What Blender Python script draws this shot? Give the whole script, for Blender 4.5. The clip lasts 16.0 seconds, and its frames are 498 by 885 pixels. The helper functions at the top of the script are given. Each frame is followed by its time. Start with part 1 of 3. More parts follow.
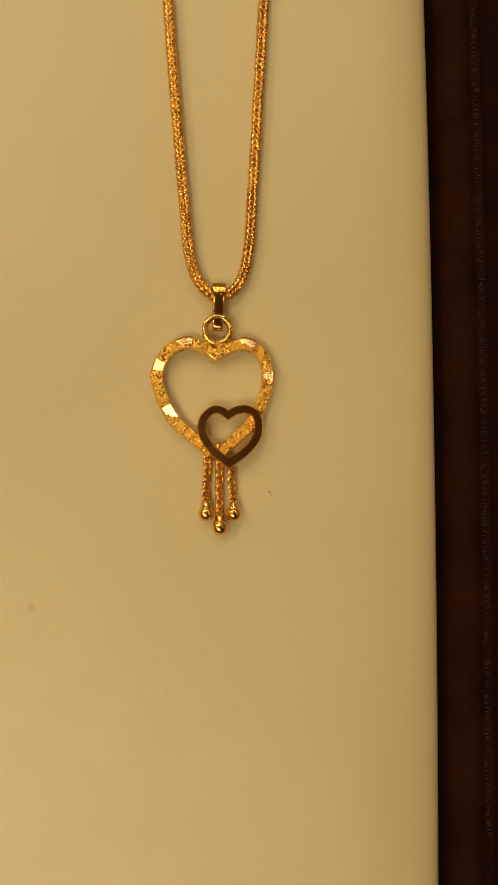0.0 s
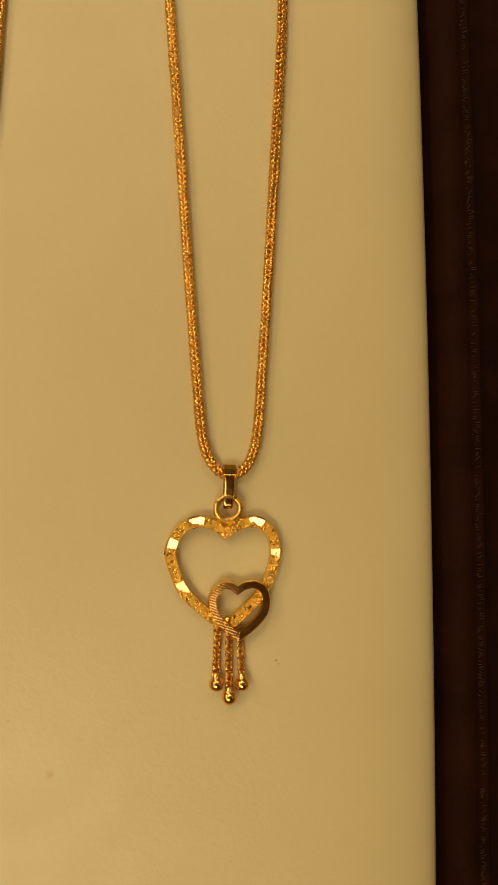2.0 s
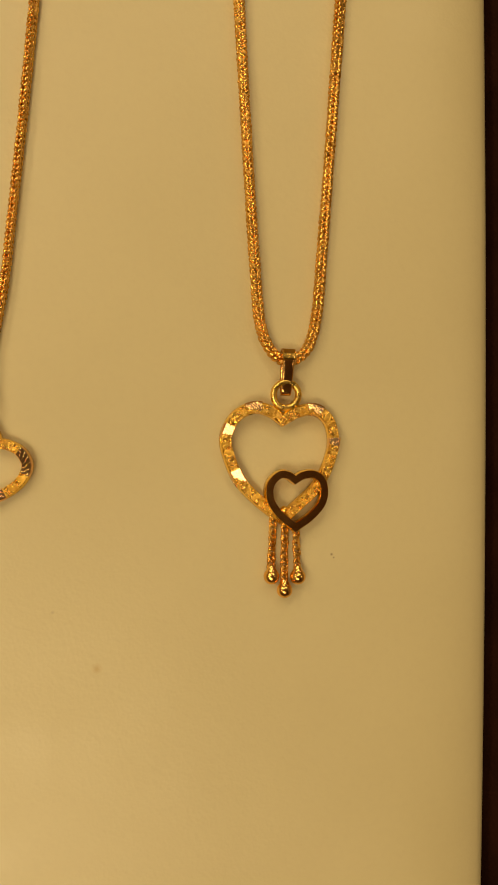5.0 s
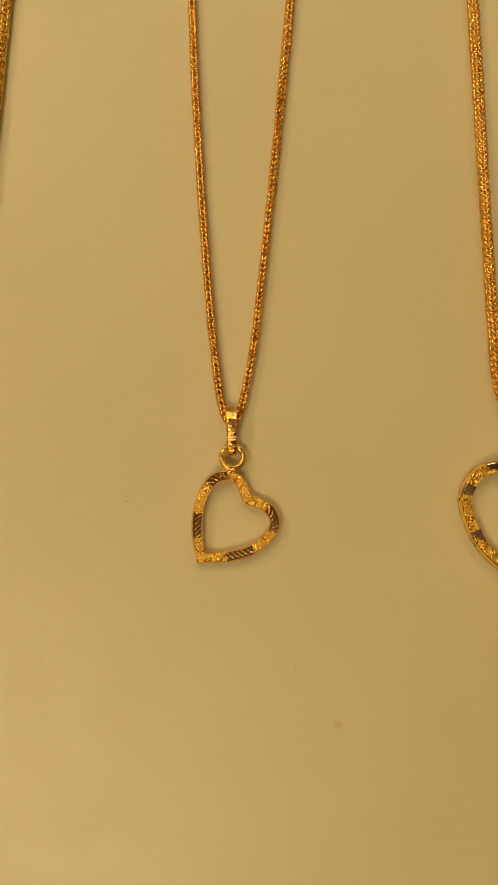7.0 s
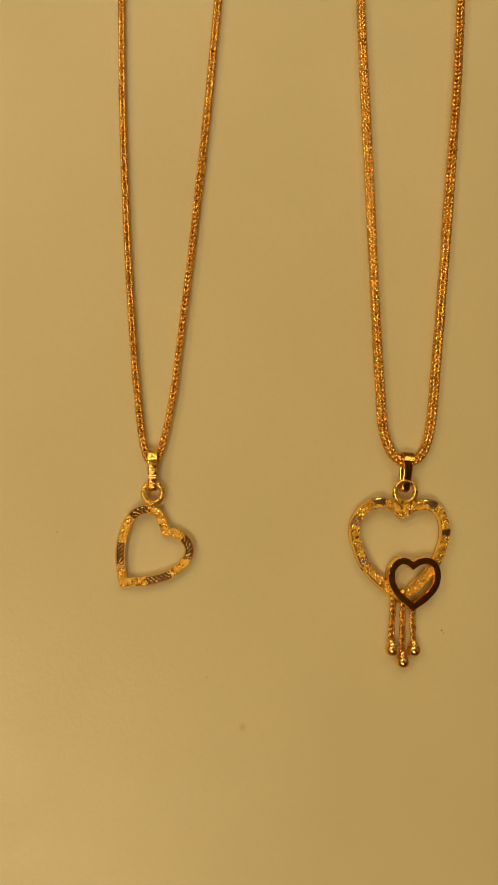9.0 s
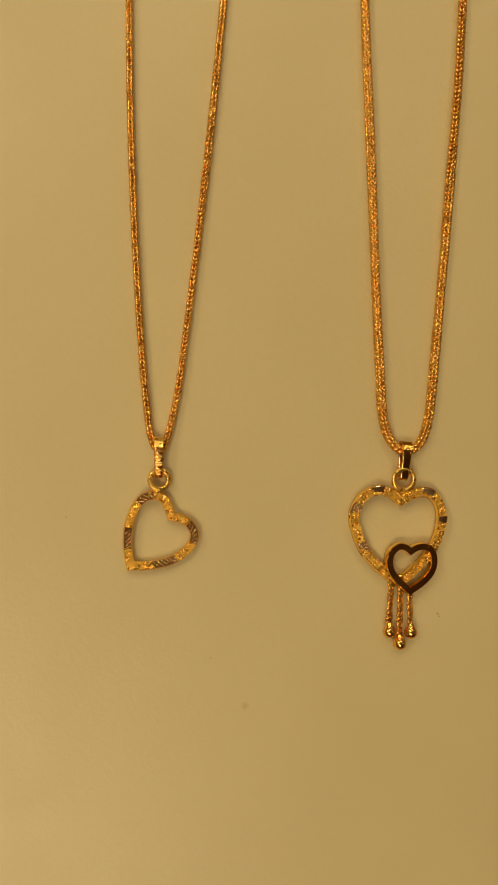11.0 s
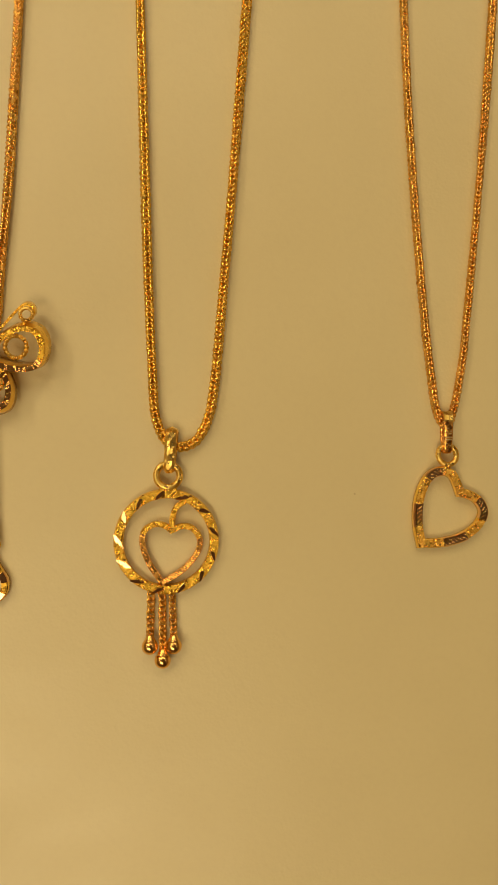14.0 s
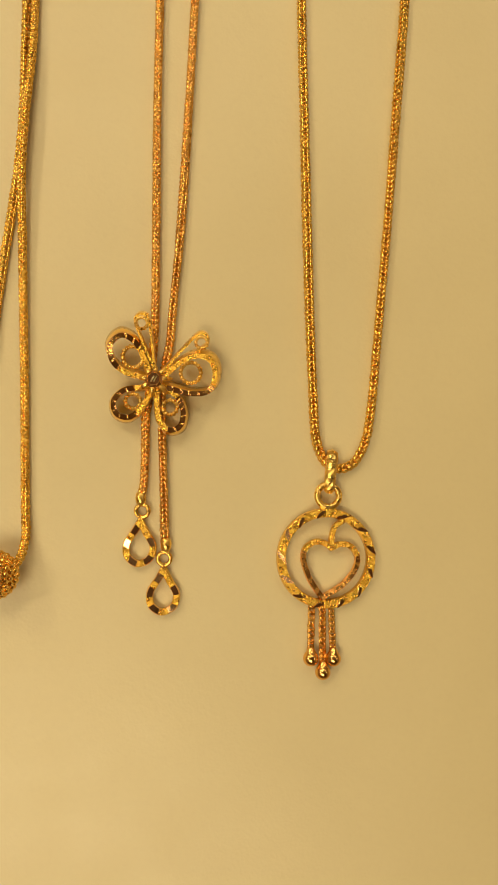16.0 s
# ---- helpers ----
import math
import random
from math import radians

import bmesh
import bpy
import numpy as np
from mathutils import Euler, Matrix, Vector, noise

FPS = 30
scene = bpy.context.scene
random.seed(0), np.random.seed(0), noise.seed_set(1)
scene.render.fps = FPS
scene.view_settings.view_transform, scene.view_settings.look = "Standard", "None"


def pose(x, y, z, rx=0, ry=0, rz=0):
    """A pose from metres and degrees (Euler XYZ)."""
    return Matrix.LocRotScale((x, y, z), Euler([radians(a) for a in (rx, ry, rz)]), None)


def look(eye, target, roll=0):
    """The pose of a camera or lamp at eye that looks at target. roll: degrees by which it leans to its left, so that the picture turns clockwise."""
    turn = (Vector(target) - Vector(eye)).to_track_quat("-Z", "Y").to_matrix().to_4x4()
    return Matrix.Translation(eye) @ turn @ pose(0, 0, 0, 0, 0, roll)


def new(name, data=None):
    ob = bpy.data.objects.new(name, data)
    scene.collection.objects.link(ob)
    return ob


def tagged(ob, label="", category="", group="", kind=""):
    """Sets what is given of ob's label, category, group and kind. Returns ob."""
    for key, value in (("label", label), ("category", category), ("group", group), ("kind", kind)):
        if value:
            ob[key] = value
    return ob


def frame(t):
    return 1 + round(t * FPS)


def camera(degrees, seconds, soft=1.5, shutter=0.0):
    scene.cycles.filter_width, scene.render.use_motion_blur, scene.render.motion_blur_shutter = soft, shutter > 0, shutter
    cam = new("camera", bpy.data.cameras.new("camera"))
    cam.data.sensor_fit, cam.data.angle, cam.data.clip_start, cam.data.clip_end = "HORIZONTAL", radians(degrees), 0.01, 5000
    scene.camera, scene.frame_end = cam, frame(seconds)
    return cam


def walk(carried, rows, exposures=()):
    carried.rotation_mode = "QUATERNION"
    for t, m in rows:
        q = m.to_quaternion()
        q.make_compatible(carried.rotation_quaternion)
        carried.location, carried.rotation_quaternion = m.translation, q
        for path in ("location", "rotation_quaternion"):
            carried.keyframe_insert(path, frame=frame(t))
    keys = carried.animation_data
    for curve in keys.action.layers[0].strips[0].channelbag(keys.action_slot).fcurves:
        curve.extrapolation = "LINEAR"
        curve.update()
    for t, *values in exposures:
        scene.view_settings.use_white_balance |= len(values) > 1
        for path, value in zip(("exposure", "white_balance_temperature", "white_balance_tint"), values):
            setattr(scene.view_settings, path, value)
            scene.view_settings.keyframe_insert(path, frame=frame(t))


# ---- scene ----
cam = camera(40.00, 16.0, soft=1.2)
PATH = [
    (0, pose(-0.00621, -0.02590, 0.12247, 2.517, -5.241, -1.762)),
    (0.5, pose(-0.00732, -0.02147, 0.12203, 2.902, -5.339, -1.779)),
    (1, pose(-0.00977, -0.01306, 0.12428, 3.150, -5.469, -1.493)),
    (1.5, pose(-0.01104, -0.00372, 0.12825, 3.034, -5.060, -1.257)),
    (2, pose(-0.00730, 0.00402, 0.13113, 3.481, -5.039, -1.439)),
    (2.5, pose(-0.00992, 0.01275, 0.13549, 3.756, -5.015, -1.002)),
    (3, pose(-0.00965, 0.01773, 0.13917, 3.479, -5.189, -1.031)),
    (3.2, pose(-0.00560, 0.01536, 0.13844, 3.268, -3.741, -1.089)),
    (5.3, pose(-0.03111, -0.01442, 0.11822, 1.367, -8.980, -0.338)),
    (5.5, pose(-0.03518, -0.01488, 0.11553, 1.265, -8.950, -0.185)),
    (6, pose(-0.04466, -0.01311, 0.11239, 1.267, -6.627, 0.003)),
    (6.5, pose(-0.05328, -0.01060, 0.11270, 1.819, -4.575, 0.152)),
    (7, pose(-0.05533, -0.00592, 0.12170, 3.269, -2.767, 0.452)),
    (7.5, pose(-0.05519, -0.00140, 0.12817, 3.448, -4.363, 0.202)),
    (8, pose(-0.05590, 0.00159, 0.13703, 4.103, -6.802, 0.516)),
    (8.5, pose(-0.05739, 0.00283, 0.14184, 4.633, -7.559, 0.717)),
    (9, pose(-0.05231, -0.00120, 0.13995, 4.047, -7.920, 0.725)),
    (9.2, pose(-0.05248, -0.00239, 0.13906, 3.969, -8.009, 0.723)),
    (11.3, pose(-0.05627, -0.00029, 0.14502, 2.817, -8.467, 1.034)),
    (11.5, pose(-0.06003, 0.00037, 0.14574, 3.341, -7.721, 1.012)),
    (12, pose(-0.07741, 0.00055, 0.14374, 3.120, -7.749, 1.033)),
    (12.5, pose(-0.09536, -0.00360, 0.13895, 2.894, -7.234, 1.180)),
    (13, pose(-0.10411, -0.00618, 0.13571, 2.841, -6.437, 0.803)),
    (13.5, pose(-0.10591, -0.00577, 0.13336, 2.596, -5.844, 0.538)),
    (14, pose(-0.10592, -0.00547, 0.13388, 2.501, -5.843, 0.409)),
    (14.5, pose(-0.10788, -0.00607, 0.13036, 2.628, -5.912, 0.501)),
    (15, pose(-0.11319, -0.00809, 0.12827, 2.895, -4.917, 0.453)),
    (15.5, pose(-0.12728, -0.00860, 0.13136, 3.275, -4.878, 0.993)),
    (16, pose(-0.13404, -0.00512, 0.13878, 3.806, -4.163, 1.232)),
]
EXPOSURES = [  # seconds, stops, kelvin, tint
    (0, -0.40, 6420, 11), (1, -0.39, 6420, 11), (2, -0.46, 6720, 11), (3, -0.52, 6870, 11), (5.5, -0.35, 6570, 11), (6, -0.47, 6400, 11), (6.5, -0.45, 6220, 11), (7.5, -0.54, 6920, 10), (8.5, -0.48, 6820, 10),
    (9, -0.53, 6720, 10), (11.5, -0.56, 6520, 11), (12, -0.56, 6720, 11), (12.5, -0.47, 6820, 11), (13, -0.43, 6600, 11), (13.5, -0.54, 6570, 11), (14, -0.46, 6520, 11), (14.5, -0.12, 5970, 11), (15, -0.07, 5970, 11),
    (15.5, -0.12, 6100, 10.5), (16, -0.17, 6100, 11)]
walk(cam, PATH, EXPOSURES)

# ---------------------------------------------------------------- light
# Shop interior: warm downlights round a counter; the tray lies on the counter.
WARM = (1.0, 0.775, 0.435)


def panel(name, eye, target, w, h, watts, colour=WARM):
    lamp = bpy.data.lights.new(name, "AREA")
    lamp.shape, lamp.size, lamp.size_y = "RECTANGLE", w, h
    lamp.energy, lamp.color = watts, colour
    ob = new(name, lamp)
    ob.matrix_world = look(eye, target)
    return ob


# A wide ceiling panel to the south and a row of downlights from west over north to east.
for x, y, z, w, h, watts in ((-0.5, -0.69, 1.32, 1.1, 0.42, 12.5), (-1.3, 0.2, 1.2, 0.25, 0.25, 4.5), (-1.2, 1.1, 1.1, 0.3, 0.3, 6.5), (-0.55, 0.95, 1.5, 0.3, 0.3, 4.8),
                             (0.0, 1.5, 1.2, 0.3, 0.3, 5.5), (0.7, 1.1, 1.3, 0.25, 0.25, 2.6), (1.2, 0.1, 1.3, 0.25, 0.25, 1.4)):
    panel("shop_downlight", (x, y, z), (-0.06, 0, 0), w, h, watts)

world = bpy.data.worlds.new("shop_air")
world.use_nodes = True
world.node_tree.nodes["Background"].inputs["Color"].default_value = (1.0, 0.76, 0.46, 1)
world.node_tree.nodes["Background"].inputs["Strength"].default_value = 0.05
scene.world = world


# ---------------------------------------------------------------- materials
def nodes_of(name):
    m = bpy.data.materials.new(name)
    m.use_nodes = True
    t = m.node_tree
    return m, t, t.nodes["Principled BSDF"]


def add(t, kind, **sets):
    n = t.nodes.new(kind)
    for key, value in sets.items():
        n.inputs[key.replace("_", " ")].default_value = value
    return n


def coords(t):
    return t.nodes.new("ShaderNodeTexCoord").outputs["Object"]


def noise_of(t, scale, detail=3.0, rough=0.5):
    n = add(t, "ShaderNodeTexNoise", Scale=scale, Detail=detail, Roughness=rough)
    t.links.new(coords(t), n.inputs["Vector"])
    return n.outputs["Fac"]


def ramp(t, fac, stops):
    r = t.nodes.new("ShaderNodeValToRGB")
    while len(r.color_ramp.elements) < len(stops):
        r.color_ramp.elements.new(0.5)
    for e, (p, c) in zip(r.color_ramp.elements, stops):
        e.position, e.color = p, (*c, 1)
    t.links.new(fac, r.inputs["Fac"])
    return r.outputs["Color"]


def value_ramp(t, fac, a, b, lo=0.3, hi=0.7):
    r = add(t, "ShaderNodeMapRange")
    r.inputs["From Min"].default_value, r.inputs["From Max"].default_value = lo, hi
    r.inputs["To Min"].default_value, r.inputs["To Max"].default_value = a, b
    t.links.new(fac, r.inputs["Value"])
    return r.outputs["Result"]


def bump(t, p, height, strength, distance, under=None):
    b = add(t, "ShaderNodeBump", Strength=strength, Distance=distance)
    t.links.new(height, b.inputs["Height"])
    if under:
        t.links.new(under, b.inputs["Normal"])
    t.links.new(b.outputs["Normal"], p.inputs["Normal"])
    return b.outputs["Normal"]


def mix(t, fac, a, b):
    m = t.nodes.new("ShaderNodeMix")
    m.data_type = "RGBA"
    t.links.new(fac, m.inputs[0])
    t.links.new(a, m.inputs[6])
    if isinstance(b, tuple):
        m.inputs[7].default_value = (*b, 1)
    else:
        t.links.new(b, m.inputs[7])
    return m.outputs[2]


def spot_mask(t, x, y, r, wobble=0.35):
    """A soft round mark of radius r (mm) with a ragged rim, at x, y (mm)."""
    d = t.nodes.new("ShaderNodeVectorMath")
    d.operation = "DISTANCE"
    t.links.new(coords(t), d.inputs[0])
    d.inputs[1].default_value = (x / 1000, y / 1000, 0)
    n = noise_of(t, 900.0, 2.0)
    s = t.nodes.new("ShaderNodeMath")
    s.operation = "MULTIPLY_ADD"
    t.links.new(n, s.inputs[0])
    s.inputs[1].default_value = wobble * r / 1000 * 2
    t.links.new(d.outputs["Value"], s.inputs[2])
    return value_ramp(t, s.outputs[0], 1.0, 0.0, r / 1000 * 0.5, r / 1000 * 1.5)


def pad_material():
    m, t, p = nodes_of("cream_leatherette")
    broad = noise_of(t, 22.0, 3.0)
    col = ramp(t, broad, [(0.25, (0.70, 0.60, 0.335)), (0.75, (0.75, 0.65, 0.375))])
    fine = noise_of(t, 700.0, 2.0)
    col = mix(t, value_ramp(t, fine, 0.0, 0.10, 0.45, 0.8), col, (0.60, 0.49, 0.29))
    for x, y, r, c, k in ((-33.6, -48.3, 0.95, (0.56, 0.37, 0.09), 0.6), (8.6, -29.8, 0.30, (0.22, 0.13, 0.05), 0.8),
                          (9.0, -30.4, 0.22, (0.22, 0.13, 0.05), 0.7), (-41.0, -38.3, 0.35, (0.42, 0.31, 0.16), 0.4),
                          (-71.0, -9.5, 0.25, (0.4, 0.28, 0.12), 0.6), (31.0, 2.5, 0.3, (0.45, 0.33, 0.16), 0.4)):
        f = t.nodes.new("ShaderNodeMath")
        f.operation = "MULTIPLY"
        f.inputs[1].default_value = k
        t.links.new(spot_mask(t, x, y, r), f.inputs[0])
        col = mix(t, f.outputs[0], col, c)
    t.links.new(col, p.inputs["Base Color"])
    t.links.new(value_ramp(t, noise_of(t, 120.0, 4.0), 0.44, 0.54), p.inputs["Roughness"])
    p.inputs["Specular IOR Level"].default_value = 1.0
    p.inputs["Coat Weight"].default_value, p.inputs["Coat Roughness"].default_value = 0.4, 0.42
    v = add(t, "ShaderNodeTexVoronoi", Scale=1500.0)
    t.links.new(coords(t), v.inputs["Vector"])
    n1 = bump(t, p, v.outputs["Distance"], 0.10, 0.0002)
    n2 = bump(t, p, noise_of(t, 160.0, 5.0, 0.6), 0.24, 0.0006, n1)
    bump(t, p, noise_of(t, 11.0, 2.0), 0.06, 0.003, n2)
    return m


def leather_material():
    m, t, p = nodes_of("dark_brown_leather")
    t.links.new(ramp(t, noise_of(t, 90.0, 5.0), [(0.3, (0.014, 0.0040, 0.0016)), (0.7, (0.025, 0.0072, 0.0028))]), p.inputs["Base Color"])
    t.links.new(value_ramp(t, noise_of(t, 400.0, 3.0), 0.6, 0.8), p.inputs["Roughness"])
    p.inputs["Specular IOR Level"].default_value = 0.06
    v = add(t, "ShaderNodeTexVoronoi", Scale=1100.0)
    t.links.new(coords(t), v.inputs["Vector"])
    n1 = bump(t, p, v.outputs["Distance"], 0.35, 0.0003)
    bump(t, p, noise_of(t, 120.0, 4.0), 0.25, 0.0008, n1)
    return m


def plain(name, colours, rough, scale=8.0, metal=0.0):
    m, t, p = nodes_of(name)
    f = noise_of(t, scale, 4.0)
    t.links.new(ramp(t, f, [(0.3, colours[0]), (0.7, colours[1])]), p.inputs["Base Color"])
    p.inputs["Roughness"].default_value, p.inputs["Metallic"].default_value = rough, metal
    bump(t, p, noise_of(t, scale * 30, 3.0), 0.1, 0.01 / scale)
    return m


def gold(name, colours, rough, grain=0.0, grain_scale=3000.0, smear=600.0, uneven=0.0):
    """Polished or frosted gold. grain: relief of frosting; uneven: how far single links or grains differ in tone."""
    m, t, p = nodes_of(name)
    col = ramp(t, noise_of(t, smear, 3.0), [(0.3, colours[0]), (0.7, colours[1])])
    p.inputs["Metallic"].default_value = 1.0
    t.links.new(value_ramp(t, noise_of(t, smear * 1.7, 3.0), rough * 0.75, rough * 1.3), p.inputs["Roughness"])
    tone = t.nodes.new("ShaderNodeNewGeometry").outputs["Random Per Island"]
    if grain:
        v = add(t, "ShaderNodeTexVoronoi", Scale=grain_scale)
        t.links.new(coords(t), v.inputs["Vector"])
        bump(t, p, v.outputs["Distance"], grain, 0.0003)
        tone = v.outputs["Color"]
    if uneven:
        deep = (colours[0][0] * 0.74, colours[0][1] * 0.6, colours[0][2] * 0.5)
        col = mix(t, value_ramp(t, tone, uneven, 0.0, 0.0, 1.0), col, deep)
    t.links.new(col, p.inputs["Base Color"])
    return m


PAD, LEATHER = pad_material(), leather_material()
THREAD = plain("brown_thread", ((0.028, 0.010, 0.006), (0.05, 0.02, 0.011)), 0.75, 400.0)
GOLD_CHAIN = gold("gold_chain", ((0.94, 0.53, 0.11), (0.99, 0.63, 0.16)), 0.25, uneven=0.55)
YELLOW_CHAIN = gold("yellow_gold_chain", ((0.96, 0.585, 0.09), (1.0, 0.69, 0.14)), 0.25, uneven=0.4)
YELLOW_FROST = gold("yellow_gold_frosted", ((0.93, 0.55, 0.06), (0.99, 0.67, 0.10)), 0.28, 0.5, 3000.0, uneven=0.5)
# Darker gold for the added tube: shade between the links put into colour.
GOLD_GAP_SHADE = gold("gold_chain_gap_shade", ((0.50, 0.21, 0.03), (0.58, 0.26, 0.04)), 0.42)
GOLD = gold("gold_polished", ((0.97, 0.60, 0.12), (1.0, 0.68, 0.17)), 0.15)
SATIN = gold("gold_satin", ((0.98, 0.64, 0.14), (1.0, 0.72, 0.2)), 0.3, 0.12, 1400.0)
BALL = gold("gold_ball", ((0.93, 0.52, 0.13), (0.98, 0.60, 0.18)), 0.2)
FROST = gold("gold_frosted", ((0.92, 0.52, 0.08), (0.98, 0.64, 0.135)), 0.28, 0.5, 3000.0, uneven=0.55)
CUT = gold("gold_diamond_cut", ((0.90, 0.55, 0.25), (0.95, 0.61, 0.30)), 0.16)
CUT_GRAIN = gold("gold_cut_grained", ((0.90, 0.57, 0.27), (0.95, 0.63, 0.32)), 0.19, 0.045, 2600.0)
PALE = gold("gold_bright_stamp", ((1.0, 0.80, 0.42), (1.0, 0.84, 0.48)), 0.34)
DEEP = gold("gold_deep_satin", ((0.82, 0.40, 0.085), (0.90, 0.48, 0.12)), 0.26, 0.2, 1800.0)
MILL = gold("gold_milled", ((0.80, 0.43, 0.13), (0.87, 0.50, 0.17)), 0.16)


# ---------------------------------------------------------------- mesh helpers (millimetres)
def thing(name, x, y, z, label, category, group=""):
    ob = new(name)
    ob.location = (x / 1000, y / 1000, z / 1000)
    ob.empty_display_size = 0.005
    return tagged(ob, label, category, group)


def part(name, geo, material, parent=None, label="", smooth=True, kind="", side=None):
    """One mesh from (verts in world millimetres, faces), under a thing or a part."""
    verts, faces = geo[:2]
    base, up = Vector((0, 0, 0)), parent
    while up:
        base += up.location
        up = up.parent
    me = bpy.data.meshes.new(name)
    v = np.asarray(verts, float) / 1000 - np.array(base)
    me.from_pydata(v.tolist(), [], [tuple(map(int, f)) for f in faces])
    me.materials.append(material)
    me.polygons.foreach_set("use_smooth", [smooth] * len(me.polygons))
    if side and len(geo) > 2:
        me.materials.append(side)
        me.polygons.foreach_set("material_index", geo[2])
        me.polygons.foreach_set("use_smooth", [bool(k) for k in geo[2]])
    me.update()
    ob = new(name, me)
    ob.parent = parent
    return tagged(ob, label, kind=kind)


def join(*geos):
    verts, faces, n = [], [], 0
    for v, f in geos:
        v = np.asarray(v, float).reshape(-1, 3)
        verts.append(v)
        faces += [tuple(i + n for i in q) for q in f]
        n += len(v)
    return np.concatenate(verts), faces


def moved(geo, m):
    """The geometry under a 4 x 4 matrix in millimetres."""
    v = np.asarray(geo[0], float)
    m = np.array(m)
    return v @ m[:3, :3].T + m[:3, 3], geo[1]


def spline(points, step=0.25):
    """A smooth open line through the points, in even steps."""
    p = np.asarray(points, float)
    p = np.vstack([2 * p[0] - p[1], p, 2 * p[-1] - p[-2]])
    out = []
    for a, b, c, d in zip(p, p[1:], p[2:], p[3:]):
        t = np.linspace(0, 1, 24, endpoint=False)[:, None]
        k0, k1 = np.linalg.norm(b - a) ** 0.5 + 1e-6, np.linalg.norm(c - b) ** 0.5 + 1e-6
        k2 = np.linalg.norm(d - c) ** 0.5 + 1e-6
        m1 = k1 * ((b - a) / k0 - (c - a) / (k0 + k1) + (c - b) / k1)
        m2 = k1 * ((c - b) / k1 - (d - b) / (k1 + k2) + (d - c) / k2)
        out.append((2 * t**3 - 3 * t**2 + 1) * b + (t**3 - 2 * t**2 + t) * m1 + (-2 * t**3 + 3 * t**2) * c + (t**3 - t**2) * m2)
    out = np.vstack([*out, p[-2][None]])
    return even(out, step)


def even(line, step):
    far = np.r_[0, np.cumsum(np.linalg.norm(np.diff(line, axis=0), axis=1))]
    s = np.linspace(0, far[-1], max(3, int(round(far[-1] / step)) + 1))
    return np.stack([np.interp(s, far, line[:, k]) for k in range(line.shape[1])], 1)


def sides(line, closed):
    """Unit normals to the left of a flat line, lengthened at corners."""
    a = np.roll(line, 1, 0) if closed else np.vstack([2 * line[0] - line[1], line[:-1]])
    b = np.roll(line, -1, 0) if closed else np.vstack([line[1:], 2 * line[-1] - line[-2]])
    d1, d2 = line - a, b - line
    d1 /= np.linalg.norm(d1, axis=1, keepdims=True) + 1e-9
    d2 /= np.linalg.norm(d2, axis=1, keepdims=True) + 1e-9
    n = np.stack([-(d1 + d2)[:, 1], (d1 + d2)[:, 0]], 1)
    n /= np.linalg.norm(n, axis=1, keepdims=True) + 1e-9
    cos = np.abs((n * np.stack([-d2[:, 1], d2[:, 0]], 1)).sum(1))
    return n / np.maximum(cos, 0.6)[:, None]


RNG = np.random.default_rng(7)


def band(line, w, h, z0, closed=False, grain=0.0, groove=None, cols=6, lift=None, narrow=None, tip=None, slant=None):
    """A flat strap along a line. grain: uneven top; groove: (depth, pitch, skew) of cuts across, narrow notches where depth is negative, in chevrons about x where a fourth number gives one; lift: heights to add along it."""
    line = np.asarray(line, float)
    n = sides(line, closed)
    far = np.r_[0, np.cumsum(np.linalg.norm(np.diff(line, axis=0), axis=1))]
    us = np.r_[-1, -0.94, -0.76, np.linspace(-0.64, 0.78, cols), 0.86, 0.97, 1]
    hs = np.r_[0.0, 0.5, 0.84, np.ones(cols), 0.85, 0.45, 0.0]
    v = np.zeros((len(line), len(us), 3))
    ww = (w if narrow is None else w * narrow)
    for k, (u, q) in enumerate(zip(us, hs)):
        v[:, k, :2] = line + n * np.reshape(u * ww / 2, (-1, 1))
        z = np.full(len(line), h * q)
        if groove and q == 1:
            phase = v[:, k, 1] - 0.4 * np.abs(v[:, k, 0] - groove[3]) if len(groove) > 3 else far + groove[2] * u * w / 2
            wave = np.abs((phase / groove[1]) % 1 * 2 - 1)
            z -= groove[0] * wave if groove[0] > 0 else -groove[0] * np.clip((wave - 0.80) / 0.20, 0, 1) * min(1.0, max(0.0, 1.8 - 3 * abs(u - 0.1)))
        if grain and q > 0.8:
            z += RNG.uniform(-grain, grain, len(line)) * (1 if q == 1 else 0.5)
            v[:, k, :2] += RNG.uniform(-grain, grain, (len(line), 2)) * (0.9 if q == 1 else 0.2)
        if tip is not None:
            v[:, k, :2] += tip * z[:, None]
        v[:, k, 2] = z0 + z + (0 if lift is None else lift)
        if slant is not None and q > 0.4:
            v[:, k, 2] += (v[:, k, :2] - line.mean(0)) @ np.array(slant)
    m, rows = len(us), len(line)
    faces, marks = [], []
    for i in range(rows if closed else rows - 1):
        j = (i + 1) % rows
        for k in range(m):
            l = (k + 1) % m
            faces.append((i * m + k, i * m + l, j * m + l, j * m + k))
            marks.append(0 if hs[k] + hs[l] > 1.84 else 1)
    if not closed:
        marks += [1, 1]
        faces += [tuple(range(m))[::-1], tuple((rows - 1) * m + k for k in range(m))]
    return v.reshape(-1, 3), [f[::-1] for f in faces], marks


